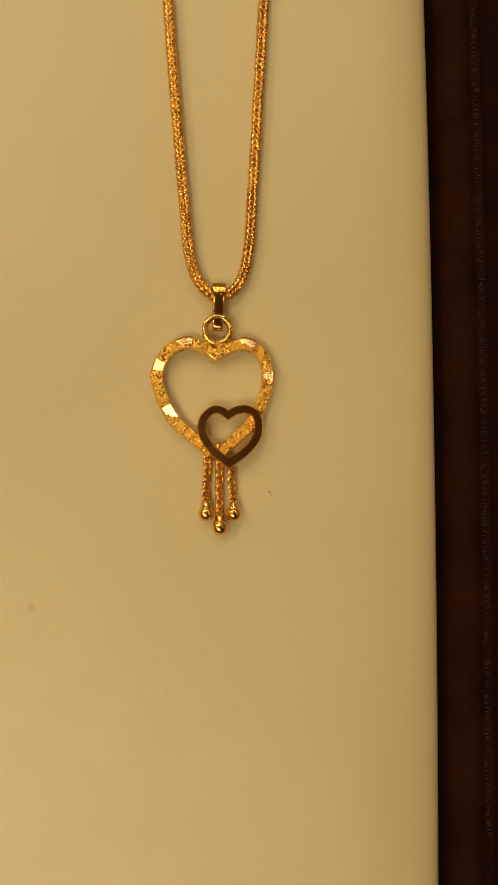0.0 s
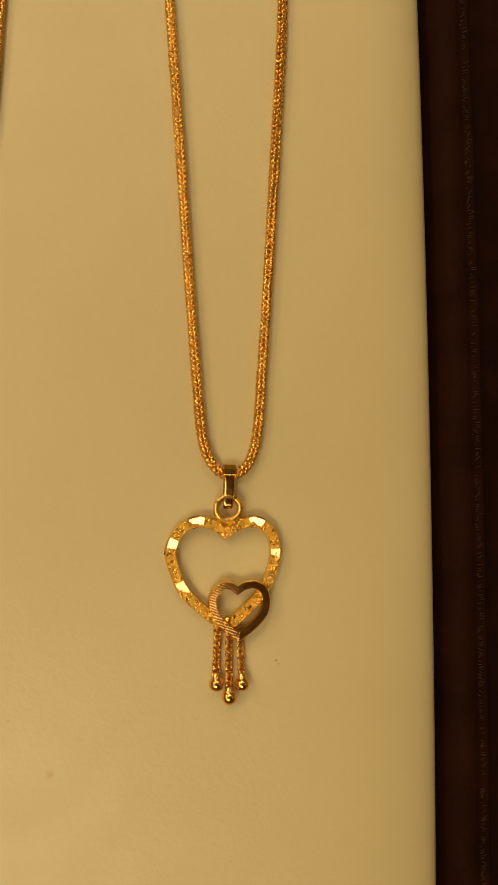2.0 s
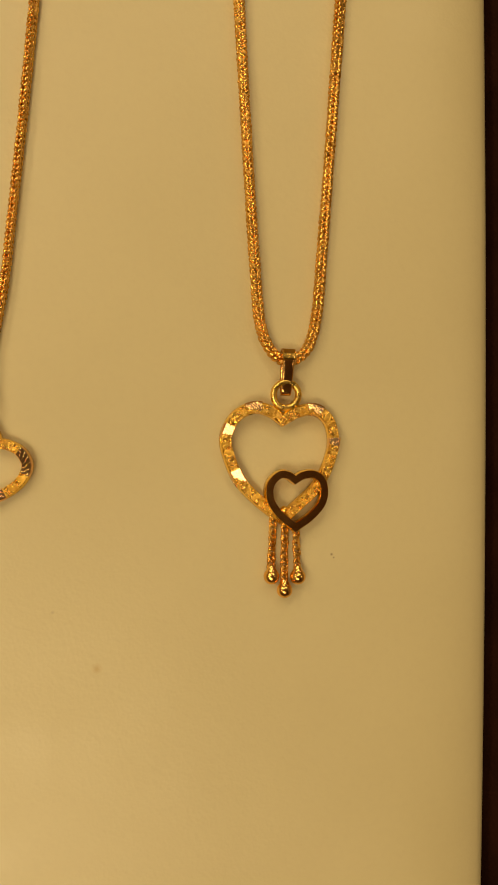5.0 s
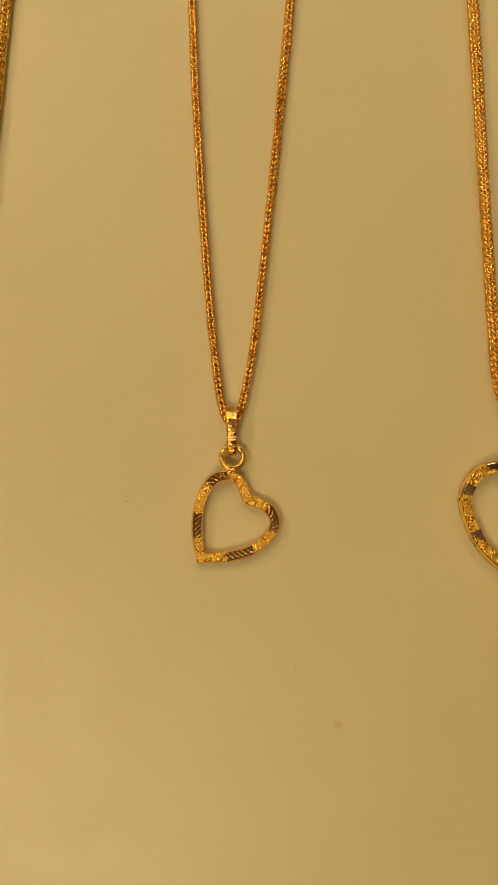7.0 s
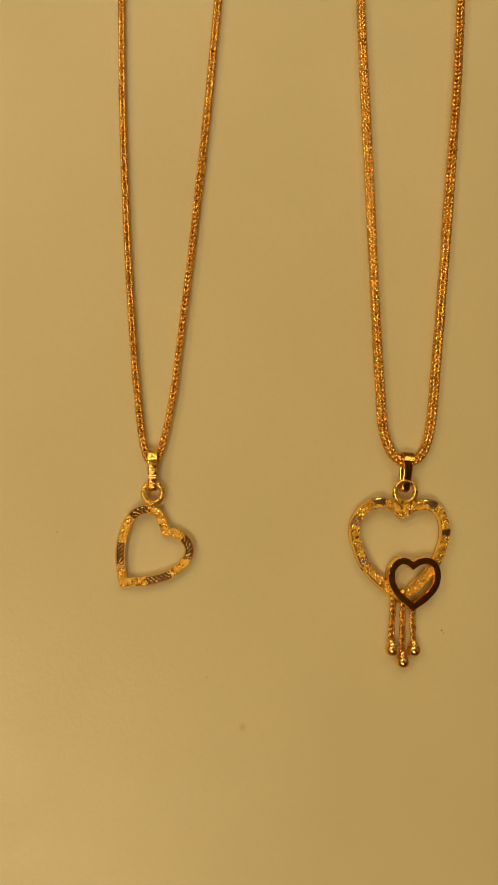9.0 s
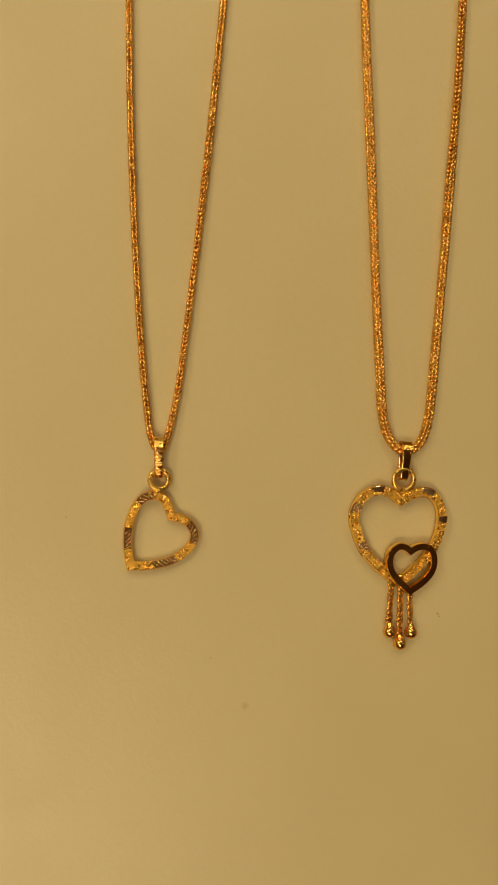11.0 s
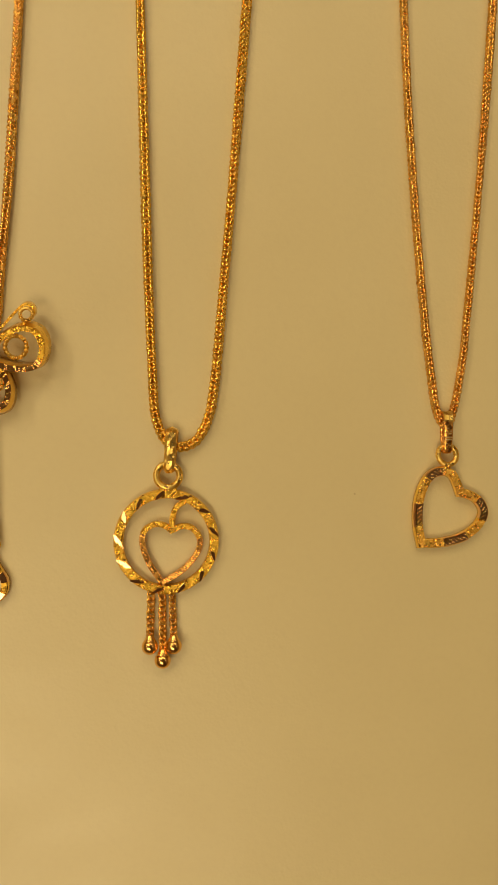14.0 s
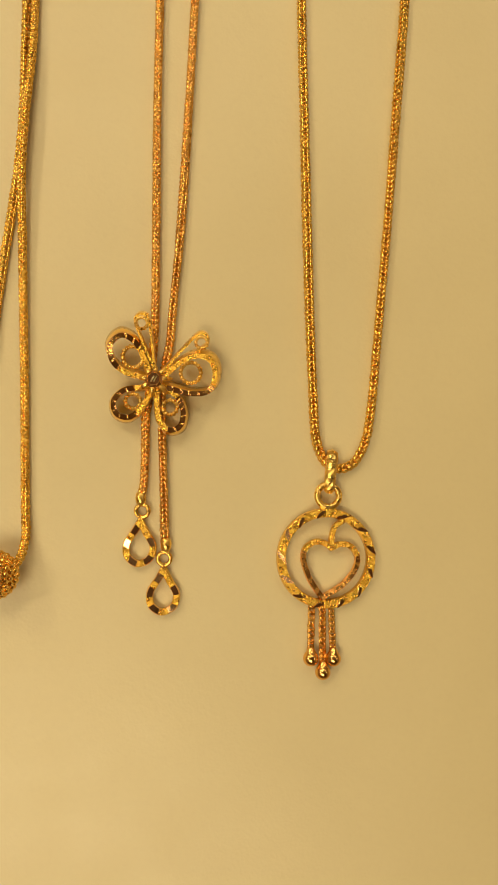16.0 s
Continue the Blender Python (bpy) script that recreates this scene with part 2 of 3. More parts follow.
def tube(path, radii, n=8, caps=True):
    path = np.asarray(path, float)
    radii = np.broadcast_to(radii, len(path))
    t = np.gradient(path, axis=0)
    t /= np.linalg.norm(t, axis=1, keepdims=True) + 1e-9
    ref = np.array([0, 0, 1.0]) if np.abs(t[:, 2]).mean() < 0.8 else np.array([1.0, 0, 0])
    a = np.cross(t, ref)
    a /= np.linalg.norm(a, axis=1, keepdims=True) + 1e-9
    b = np.cross(t, a)
    ang = np.linspace(0, 2 * math.pi, n, endpoint=False)
    v = path[:, None] + radii[:, None, None] * (np.cos(ang)[None, :, None] * a[:, None] + np.sin(ang)[None, :, None] * b[:, None])
    faces = [(i * n + k, (i + 1) * n + k, (i + 1) * n + (k + 1) % n, i * n + (k + 1) % n) for i in range(len(path) - 1) for k in range(n)]
    if caps:
        faces += [tuple(range(n)), tuple((len(path) - 1) * n + k for k in range(n))[::-1]]
    return v.reshape(-1, 3), [f[::-1] for f in faces]


def torus(c, big, small, tilt=(0, 0, 0), n=32, m=10, stretch=1.0):
    a, b = np.meshgrid(np.linspace(0, 2 * math.pi, n, endpoint=False), np.linspace(0, 2 * math.pi, m, endpoint=False), indexing="ij")
    v = np.stack([(big + small * np.cos(b)) * np.cos(a), (big + small * np.cos(b)) * np.sin(a) * stretch, small * np.sin(b)], -1).reshape(-1, 3)
    f = [(i * m + k, ((i + 1) % n) * m + k, ((i + 1) % n) * m + (k + 1) % m, i * m + (k + 1) % m) for i in range(n) for k in range(m)]
    return moved((v, f), pose(*c, *tilt))


def ball(c, r, n=20, m=12, squash=1.0):
    v, f = [], []
    for i in range(m + 1):
        for k in range(n):
            a, b = math.pi * i / m, 2 * math.pi * k / n
            v.append((c[0] + r * math.sin(a) * math.cos(b), c[1] + r * math.sin(a) * math.sin(b) * squash, c[2] + r * math.cos(a)))
    for i in range(m):
        for k in range(n):
            q = (i * n + k, (i + 1) * n + k, (i + 1) * n + (k + 1) % n, i * n + (k + 1) % n)
            f.append(q)
    return np.array(v), f


def links(line, w, h, pitch, twist=lambda s: 0.0, fat=0.30):
    """A foxtail chain: leaning loops in pairs along a line in space, front and back, round an added filler tube."""
    line = even(np.asarray(line, float), pitch / 4)
    t = np.gradient(line, axis=0)
    t /= np.linalg.norm(t, axis=1, keepdims=True)
    across = np.cross(t, (0, 0, 1.0))
    across /= np.linalg.norm(across, axis=1, keepdims=True)
    out = np.cross(across, t)
    shape = np.array([(-0.04, 0.66, -0.92), (0.26, 0.90, -0.46), (0.62, 0.88, 0.0), (0.92, 0.54, 0.40), (1.0, 0.08, 0.62)])
    radius = fat * np.array([0.5, 0.98, 1.3, 1.05, 0.5])
    n = 6
    ang = np.linspace(0, 2 * math.pi, n, endpoint=False)
    verts, faces, base = [], [], 0
    for i in range(4, len(line) - 4, 4):
        a = twist(i * pitch / 4)
        u, q = across[i] * math.cos(a) + out[i] * math.sin(a), -across[i] * math.sin(a) + out[i] * math.cos(a)
        for face in (1, -1):
            for side in (1, -1):
                half = 0.0 if side == 1 else 0.06
                p = line[i] + np.outer(shape[:, 0] * side * (w / 2 - fat), u) + np.outer(shape[:, 1] * face * (h / 2 - fat * 0.8), q)
                p = p + np.outer((shape[:, 2] + half) * pitch, t[i]) + RNG.normal(0, 0.028, 3)
                d = np.gradient(p, axis=0)
                d /= np.linalg.norm(d, axis=1, keepdims=True)
                e = np.cross(d, q)
                e /= np.linalg.norm(e, axis=1, keepdims=True)
                g = np.cross(d, e)
                v = p[:, None] + radius[:, None, None] * (np.cos(ang)[None, :, None] * e[:, None] + np.sin(ang)[None, :, None] * g[:, None])
                verts.append(v.reshape(-1, 3))
                m = len(shape)
                for r in range(m - 1):
                    for k in range(n):
                        faces.append((base + r * n + k, base + r * n + (k + 1) % n, base + (r + 1) * n + (k + 1) % n, base + (r + 1) * n + k))
                faces += [tuple(base + k for k in range(n))[::-1], tuple(base + (m - 1) * n + k for k in range(n))]
                base += m * n
    return np.concatenate(verts), faces


def strand(points, z, step=0.3):
    """A chain's line: flat control points and one height, or a height a point."""
    p = np.asarray(points, float)
    z = np.broadcast_to(z, len(p))
    for end, at in ((p[0], 0), (p[-1], len(p))):
        if end[1] > 130:  # over the pad's far edge and down behind it
            over = [(end[0], TOP - 2.5, -0.7), (end[0], TOP + 0.6, -4.0)]
            p = np.insert(p, at, [q[:2] for q in (over if at else over[::-1])], 0)
            z = np.insert(z, at, [q[2] for q in (over if at else over[::-1])])
    return spline(np.c_[p, z], step)


def core(line, r):
    return tube(even(line, 0.9), r, 6)


def chain(name, line, w, h, pitch, parent, twist=lambda s: 0.0, label="", metal=GOLD_CHAIN):
    ob = part(name, links(line, w, h, pitch, twist, fat=w * 0.165), metal, parent, label)
    # Added filler tube, no real wire: its colour shades the gaps between links.
    part("gap_filler", core(line, min(w, h) * 0.30), GOLD_GAP_SHADE, ob)
    return ob


def tassel(parent, top, bottom, z, r, metal):
    """A short hanging curb chain with a polished ball at its end."""
    start, stop = np.array((*top, z)), np.array((bottom[0], bottom[1] + r * 0.9, z - 0.1))
    n = max(4, int(round(np.linalg.norm(start - stop) / 1.08)))
    way = math.degrees(math.atan2(*(start - stop)[1::-1]))
    geos = []
    for k in range(n + 1):
        c0 = start + (stop - start) * k / n
        geos.append(moved(torus((0, 0, 0), 0.57, 0.28, (0, 0, 0), 16, 7, 1.35), pose(c0[0], c0[1], c0[2] + 0.1, 0, 0, 90 - way) @ pose(0, 0, 0, RNG.uniform(-6, 6), 38 + RNG.uniform(-9, 9), 24 + RNG.uniform(-6, 6))))
    ob = part("tassel_chain", join(*geos), metal, parent, "small curb chain of the tassel")
    neck = tube([(bottom[0], bottom[1] + r * q, max(r, z)) for q in (0.6, 0.85, 1.05, 1.25, 1.45, 1.52)], np.array((0.79, 0.64, 0.52, 0.44, 0.36, 0.2)) * r, 14)
    part("tassel_ball", join(ball((*bottom, max(r, z)), r, 24, 16), neck), BALL, ob, "polished round gold ball with a bell cap")
    return ob


def strap(w, length, heights, bulge, wide, facet=0.0):
    """A rounded strap standing as a closed loop: heights of its upper run from low to high end."""
    top = spline([(-length / 2, 0.9), *[(length * f, h) for f, h in heights], (length / 2, 0.9)], 0.75 if facet else 0.22)
    under = spline([(length / 2 - 0.2, 0.6), (length * 0.2, 0.35), (-length * 0.2, 0.35), (-length / 2 + 0.2, 0.6)], 0.5)
    rows = np.vstack([top, under])
    n = sides(rows, True)
    f = rows[:, 0] / length
    ww = w * np.interp(f, [-0.5, 0.0, 0.5], wide)
    cross = [(-1, -0.30), (-0.98, -0.05), (-0.86, 0.10), (-0.5, 0.10 + bulge * 0.7), (0, 0.10 + bulge), (0.5, 0.10 + bulge * 0.7), (0.86, 0.10), (0.98, -0.05), (1, -0.30), (0.4, -0.34), (-0.4, -0.34)]
    v = []
    for u, e in cross:
        e2 = e + (RNG.uniform(-facet, facet, len(rows)) if facet and abs(u) < 0.9 and e > 0 else 0)
        v.append(np.stack([u * ww / 2, rows[:, 0] + n[:, 0] * e2, rows[:, 1] + n[:, 1] * e2], 1))
    v = np.stack(v, 1)
    m, q = v.shape[1], len(rows)
    faces = [(i * m + k, i * m + (k + 1) % m, ((i + 1) % q) * m + (k + 1) % m, ((i + 1) % q) * m + k) for i in range(q) for k in range(m)]
    return v.reshape(-1, 3), faces


def bail(parent, low, high, w, rx, bars=False, label="polished gold bail", collar=0.0, bulge=0.12, facet=0.0, metal=SATIN):
    """A folded strap from the jump ring up over the chain. low, high: its ends, flat; rx: how far it leans."""
    low, high = np.array(low, float), np.array(high, float)
    d = high - low
    length = np.linalg.norm(d)
    heights = [(-0.497, 1.75), (-0.45, 2.15), (-0.2, 2.5), (0.0, 2.8), (0.2, 3.0), (0.36, 2.9), (0.46, 2.3), (0.495, 1.6)]
    turn = math.degrees(math.atan2(-d[0], d[1]))
    m4 = pose(*(low + d / 2), 0, 0, rx, turn)
    ob = part("bail", moved(strap(w, length, heights, bulge, (0.88, 0.95, 1.0), facet), m4), metal, parent, label, smooth=not facet)
    if collar:
        up = length / 2
        rows = [(up * 0.52, 3.28), (up * 0.60, 3.36), (up * 0.82, 3.12), (up * 1.03, 2.5), (up * 1.07, 1.5), (up * 1.0, 0.7)]
        rows = np.array(rows)
        v = np.stack([np.stack([np.full(6, u * w * collar), rows[:, 0] + b, rows[:, 1] - c], 1) for u, b, c in ((-1, 0, 0.1), (-0.9, 0, 0), (0.9, 0, 0), (1, 0, 0.1), (1, -0.3, 0.4), (-1, -0.3, 0.4))], 1)
        f = [(i * 6 + k, i * 6 + (k + 1) % 6, (i + 1) * 6 + (k + 1) % 6, (i + 1) * 6 + k) for i in range(5) for k in range(6)] + [(0, 1, 2, 3, 4, 5), (35, 34, 33, 32, 31, 30)]
        part("collar", moved((v.reshape(-1, 3), f), m4), SATIN if bars else GOLD, ob, "pale folded collar over the chain", smooth=False)
    if bars:
        geos = []
        for yy, ww, x0 in ((-2.7, 0.2, 0.18), (-2.3, 0.2, -0.16), (-1.5, 0.74, 0), (-1.05, 0.74, 0), (-0.35, 0.3, 0.14), (0.15, 0.18, 0.22), (0.7, 0.26, -0.1)):
            at_z = float(np.interp(yy / length, [f for f, h in heights], [h for f, h in heights])) + 0.1 + bulge * 0.8
            geos.append(moved(tube([((x0 - ww / 2) * w, yy, at_z), (x0 * w, yy + 0.05, at_z + 0.02), ((x0 + ww / 2) * w, yy, at_z)], 0.13 if ww > 0.5 else 0.09, 7), m4))
        part("hallmark_bars", join(*geos), PALE, ob, "pale stamped bars on the bail", smooth=False)
    return ob


def slab(x0, x1, y0, y1, z0, z1):
    v = [(x, y, z) for z in (z0, z1) for x, y in ((x0, y0), (x1, y0), (x1, y1), (x0, y1))]
    return np.array(v), [(3, 2, 1, 0), (4, 5, 6, 7), (0, 1, 5, 4), (1, 2, 6, 5), (2, 3, 7, 6), (3, 0, 4, 7)]


def lean(line, y0, k=0.025):
    return np.maximum(line[:, 1] - y0, 0) * k


def cut_pieces(parent, line, spans, w, h, z0, skew=0.0, pitch=0.42, depth=0.07, y0=None, slope=(0, 0), wild=0.0, metal=None):
    """Bright faceted cuts let into a strap, each over a span (from, to) given as shares of its line; depth 0 leaves them flat."""
    for a, b in spans:
        k = np.arange(int(a * len(line)), int(b * len(line)) + 1) % len(line)
        seg = even(line[k], 0.04)
        rise = RNG.uniform(-0.10, 0.10) * np.linspace(-1, 1, len(seg)) + 0.03 + (0 if y0 is None else lean(seg, y0))
        groove = (depth, pitch, skew) if depth else None
        part("diamond_cut", band(seg, w * 1.004, 0.7, z0 + h - 0.7, groove=groove, cols=13, lift=rise, slant=np.array(slope) + RNG.uniform(-wild, wild, 2)), metal or CUT, parent, "mirror-bright diamond-cut facet", smooth=False)


def share(line, x, y):
    """The share of a line at which it passes nearest to a place."""
    return np.argmin(np.hypot(line[:, 0] - x, line[:, 1] - y)) / len(line)


def span_at(line, x, y, length):
    far = np.linalg.norm(np.diff(line, axis=0), axis=1).sum()
    s = share(line, x, y)
    return (s - length / 2 / far, s + length / 2 / far)


# ---------------------------------------------------------------- room (closes the place round the tray)
WALL = plain("cream_wall", ((0.70, 0.50, 0.31), (0.75, 0.54, 0.34)), 0.6)
DARK = plain("brown_wall", ((0.32, 0.19, 0.11), (0.36, 0.22, 0.13)), 0.6)
CEIL = plain("brown_ceiling", ((0.15, 0.09, 0.058), (0.19, 0.115, 0.075)), 0.8)
FLOOR = plain("brown_floor", ((0.10, 0.06, 0.035), (0.14, 0.085, 0.05)), 0.35)
COUNTER = LEATHER
M = 1000.0


def setting(name, geo, material, label, category):
    return tagged(part(name, geo, material, None, smooth=False), label, category, kind="structure")


setting("floor", slab(-2.2 * M, 2.2 * M, -2.2 * M, 2.2 * M, -0.97 * M, -0.93 * M), FLOOR, "plain brown shop floor", "floor")
setting("ceiling", slab(-2.2 * M, 2.2 * M, -2.2 * M, 2.2 * M, 1.75 * M, 1.8 * M), CEIL, "plain brown shop ceiling", "ceiling")
setting("wall_north", slab(-2.2 * M, 2.2 * M, 2.2 * M, 2.3 * M, -0.93 * M, 1.75 * M), WALL, "plain cream shop wall", "wall")
setting("wall_south", slab(-2.2 * M, 2.2 * M, -2.3 * M, -2.2 * M, -0.93 * M, 1.75 * M), DARK, "plain brown shop wall", "wall")
setting("wall_east", slab(2.2 * M, 2.3 * M, -2.2 * M, 2.2 * M, -0.93 * M, 1.75 * M), WALL, "plain cream shop wall", "wall")
setting("wall_west", slab(-2.3 * M, -2.2 * M, -2.2 * M, 2.2 * M, -0.93 * M, 1.75 * M), WALL, "plain cream shop wall", "wall")
setting("counter", slab(-0.7 * M, 0.5 * M, -0.45 * M, 0.45 * M, -0.93 * M, -26), COUNTER, "dark shop counter under the display tray", "counter")

# ---------------------------------------------------------------- tray and pad
TOP, LOW, WEST = 150.0, -132.0, -225.0


def east(y):
    """The pad's eastern side, a little bowed."""
    return 41.9 + 0.0222 * y - 9.0e-5 * y * y


def outline(out=0.0):
    """The pad's rim, anticlockwise, with rounded corners, moved outward."""
    low, top, west, bend = LOW + 24, TOP - 24, WEST + 24, 24 + out
    pts = [(east(y) + out, y) for y in np.linspace(low, top, 130)]
    for cx, cy, a0 in ((east(top) - 24, top, 0), (west, top, 90), (west, low, 180), (east(low) - 24, low, 270)):
        pts += [(cx + bend * math.cos(radians(a0 + k)), cy + bend * math.sin(radians(a0 + k))) for k in range(10, 90, 10)]
        if a0 == 90:
            pts += [(west - bend, y) for y in np.linspace(top - 1, low + 1, 60)]
    return np.array(pts)


def ring_sweep(profile, close_top=False):
    """A profile of (outward, up) carried round the pad's outline."""
    v = np.stack([np.c_[outline(d), np.full(len(outline()), z)] for d, z in profile], 1)
    rows, m = v.shape[:2]
    f = [(i * m + k, ((i + 1) % rows) * m + k, ((i + 1) % rows) * m + k + 1, i * m + k + 1) for i in range(rows) for k in range(m - 1)]
    v = v.reshape(-1, 3)
    if close_top:
        v = np.vstack([v, (-90.0, 5.0, profile[-1][1])])
        f += [(i * m + m - 1, ((i + 1) % rows) * m + m - 1, len(v) - 1) for i in range(rows)]
    return v, f


roll = [(-3.0, -10.0), (-1.0, -8.6), (-0.25, -7.0), (0.0, -5.4), (-0.3, -4.2), (-1.1, -3.2), (-2.4, -2.4), (-4.2, -1.7), (-6.6, -1.08), (-9.5, -0.58), (-13.0, -0.22), (-16.5, -0.05), (-20.0, 0.0), (-21.5, 0.0), (-23.0, 0.0)]
pad = part("display_pad", ring_sweep(roll, True), PAD)
tagged(pad, "cream leatherette cushioned display pad with a small brown stain", "display pad")

tray = thing("display_tray", -90, 0, -26, "dark brown leather tray with stitched rim round a cream pad", "tray")
part("rim", ring_sweep([(-6.0, -11.0), (0.4, -10.4), (1.3, -9.0), (2.1, -7.0), (3.1, -5.2), (4.4, -4.0), (6.0, -3.4), (7.5, -3.4), (8.2, -3.8), (8.7, -4.1), (10.2, -4.2), (10.8, -4.3),
                                  (11.4, -5.2), (12.1, -7.6), (12.6, -11.0), (13.2, -25.9)]), LEATHER, tray, "dark brown grained leather rim")
part("base", join(slab(WEST + 1, 37, LOW + 1, TOP - 1, -26, -10.6)), LEATHER, tray, smooth=False)
stitches = []
y = LOW + 36
while y < TOP - 36:
    y += 0.62 + RNG.exponential(0.35)
    x = east(y) + 8.9 + RNG.normal(0, 0.2)
    long, slant = RNG.uniform(0.4, 1.2), RNG.normal(0.15, 0.3)
    for off in ((-0.2, 0.22) if RNG.random() < 0.45 else (0.0,)):
        a = np.array((x + RNG.uniform(0, 0.3), y + off, -4.2))
        b = a + (long, slant, 0)
        mid = (a + b) / 2 + (0, 0, RNG.uniform(0.15, 0.34))
        stitches.append(tube([a, (a + mid) / 2 + (0, 0, 0.08), mid, (b + mid) / 2 + (0, 0, 0.08), b], RNG.uniform(0.07, 0.12), 5))
part("stitching", join(*stitches), THREAD, tray, "brown thread stitches along the rim", kind="stuff")

GROUP = "necklaces on the display pad"

# ---------------------------------------------------------------- necklace with two linked hearts and a tassel
a = thing("necklace", 0, 0, 0, "gold foxtail chain necklace with two linked hearts and ball tassels", "necklace", GROUP)
line = strand([(-10.7, 139), (-9.9, 118.9), (-8.9, 94.5), (-7.7, 70.7), (-6.6, 47.2), (-5.35, 24.2), (-4.5, 12.8), (-3.6, 9.4), (-2.4, 7.2), (-0.9, 5.9), (0.8, 5.5),
               (2.4, 6.0), (4.1, 7.6), (5.3, 10.4), (6.2, 14.9), (7.1, 24.0), (9.2, 47.2), (11.2, 71), (13.1, 95.2), (14.4, 120), (15.3, 139)], 1.05)
chain("chain", line[::-1], 2.2, 1.8, 1.02, a, lambda s: 1.25 - 1.25 / (1 + math.exp(-(s - 128) / 9)) + 0.22 * math.sin(s * 0.11))
bail(a, (0.0, -0.75), (0.55, 7.35), 2.1, 0, collar=0.56, bulge=0.0, metal=MILL)
part("jump_ring", torus((0.05, -0.75, 1.75), 2.32, 0.62, (8, 4, 0), 40, 12), SATIN, a)
left = spline([(-0.55, -5.2), (-2.6, -3.75), (-5.6, -3.0), (-9.0, -4.6), (-10.9, -8.4), (-10.15, -12.3), (-8.2, -16.4), (-3.6, -20.9), (-0.6, -23.0)], 0.2)
right = spline([(-0.6, -23.0), (2.6, -20.2), (5.4, -17.6), (7.75, -13.6), (8.85, -9.0), (7.9, -5.2), (5.4, -3.4), (2.4, -3.7), (-0.55, -5.2)], 0.2)
heart = np.vstack([left[:-1], right[:-1]])
big = part("heart_frame", band(heart, 2.3, 1.4, 0.45, True, grain=0.075, cols=5, lift=lean(heart, -24)), FROST, a, "frosted gold heart outline", smooth=False, side=GOLD)
cut_pieces(big, heart, [span_at(heart, -5.9, -3.2, 2.7), span_at(heart, 5.3, -3.4, 2.5), span_at(heart, -10.7, -7.6, 2.9), span_at(heart, 8.8, -9.5, 2.3), span_at(heart, -8.8, -15.4, 2.4)], 2.3, 1.45, 0.45, depth=0, y0=-24, slope=(0.09, 0.29), metal=CUT_GRAIN)
left = spline([(1.4, -16.0), (0.3, -15.2), (-1.2, -15.0), (-3.0, -16.6), (-3.2, -19.2), (-1.8, -21.8), (1.4, -24.6)], 0.06)
right = spline([(1.4, -24.6), (4.3, -22.6), (6.3, -20.3), (6.8, -17.9), (6.2, -15.9), (4.7, -15.0), (2.8, -15.2), (1.4, -16.0)], 0.06)
small = np.vstack([left[:-1], right[:-1]])
part("small_heart", band(small, 1.75, 1.65, 0.95, True, groove=(0.03, 0.5, 0, 1.6), cols=15, lift=lean(small, -24)), MILL, a, "milled gold heart laid over the larger one", smooth=False, side=GOLD)
part("solder_joint", ball((-0.5, -21.4, 1.5), 0.75, 12, 8), GOLD, a, "small round solder bead")
for top, bottom in (((-2.4, -22.6), (-2.9, -33.2)), ((-0.3, -23.8), (-0.55, -35.7)), ((1.7, -24.4), (1.9, -33.4))):
    tassel(a, top, bottom, 1.05, 1.42, GOLD_CHAIN)

# ---------------------------------------------------------------- necklace with one slanting heart
b = thing("necklace", -52.4, -1.6, 0, "thin gold chain necklace with a slanting open heart pendant", "necklace", GROUP)
line = strand([(-62.3, 139), (-61.9, 122), (-61.3, 101.6), (-60.4, 76.8), (-59.0, 52.6), (-57.1, 29), (-55.8, 16.7), (-54.3, 7.0), (-53.3, 4.9), (-52.5, 4.4), (-51.8, 4.9), (-51.0, 7.0),
               (-49.0, 16.9), (-47.6, 29.2), (-45.1, 53.6), (-42.9, 78.4), (-41.0, 103.8), (-39.3, 120), (-37.6, 139)], 0.85)
chain("chain", line[::-1], 1.85, 1.42, 0.98, b, lambda s: 1.45 - 1.35 * math.exp(-(((s - 112) / 30) ** 2)))
bail(b, (-52.46, -1.14), (-52.60, 6.96), 1.95, -3, True, "orange gold bail with stamped bars", 0.48, bulge=0.08, metal=DEEP)
part("jump_ring", torus((-52.41, -1.60, 1.45), 1.95, 0.56, (-6, 5, 0), 40, 12), SATIN, b)
left = spline([(-49.63, -9.11), (-50.20, -7.48), (-51.32, -5.46), (-53.26, -4.82), (-55.59, -5.52), (-57.40, -8.19), (-58.30, -11.67), (-58.33, -15.75), (-57.65, -19.26)], 0.2)
right = spline([(-57.65, -19.26), (-53.49, -19.10), (-48.72, -17.76), (-45.79, -15.48), (-44.78, -12.92), (-45.91, -10.59), (-47.85, -9.49), (-49.63, -9.11)], 0.2)
part("solder_joint", join(ball((-52.35, -3.75, 1.5), 0.8, 10, 6), ball((-52.9, -4.25, 1.4), 0.7, 10, 6)), FROST, b, smooth=False)
heart = np.vstack([left[:-1], right[:-1]]) - (0.12, 0)
big = part("heart_frame", band(heart, 2.0, 1.3, 0.4, True, grain=0.07, cols=5, lift=lean(heart, -20)), FROST, b, "frosted gold slanting heart outline", smooth=False, side=GOLD)
cut_pieces(big, heart, [span_at(heart, -55.2, -5.1, 3.6), span_at(heart, -58.0, -13.8, 4.4), span_at(heart, -51.0, -18.0, 4.8), span_at(heart, -44.9, -12.2, 4.4)], 2.0, 1.35, 0.4, 0.9, 0.85, -0.10, y0=-20)

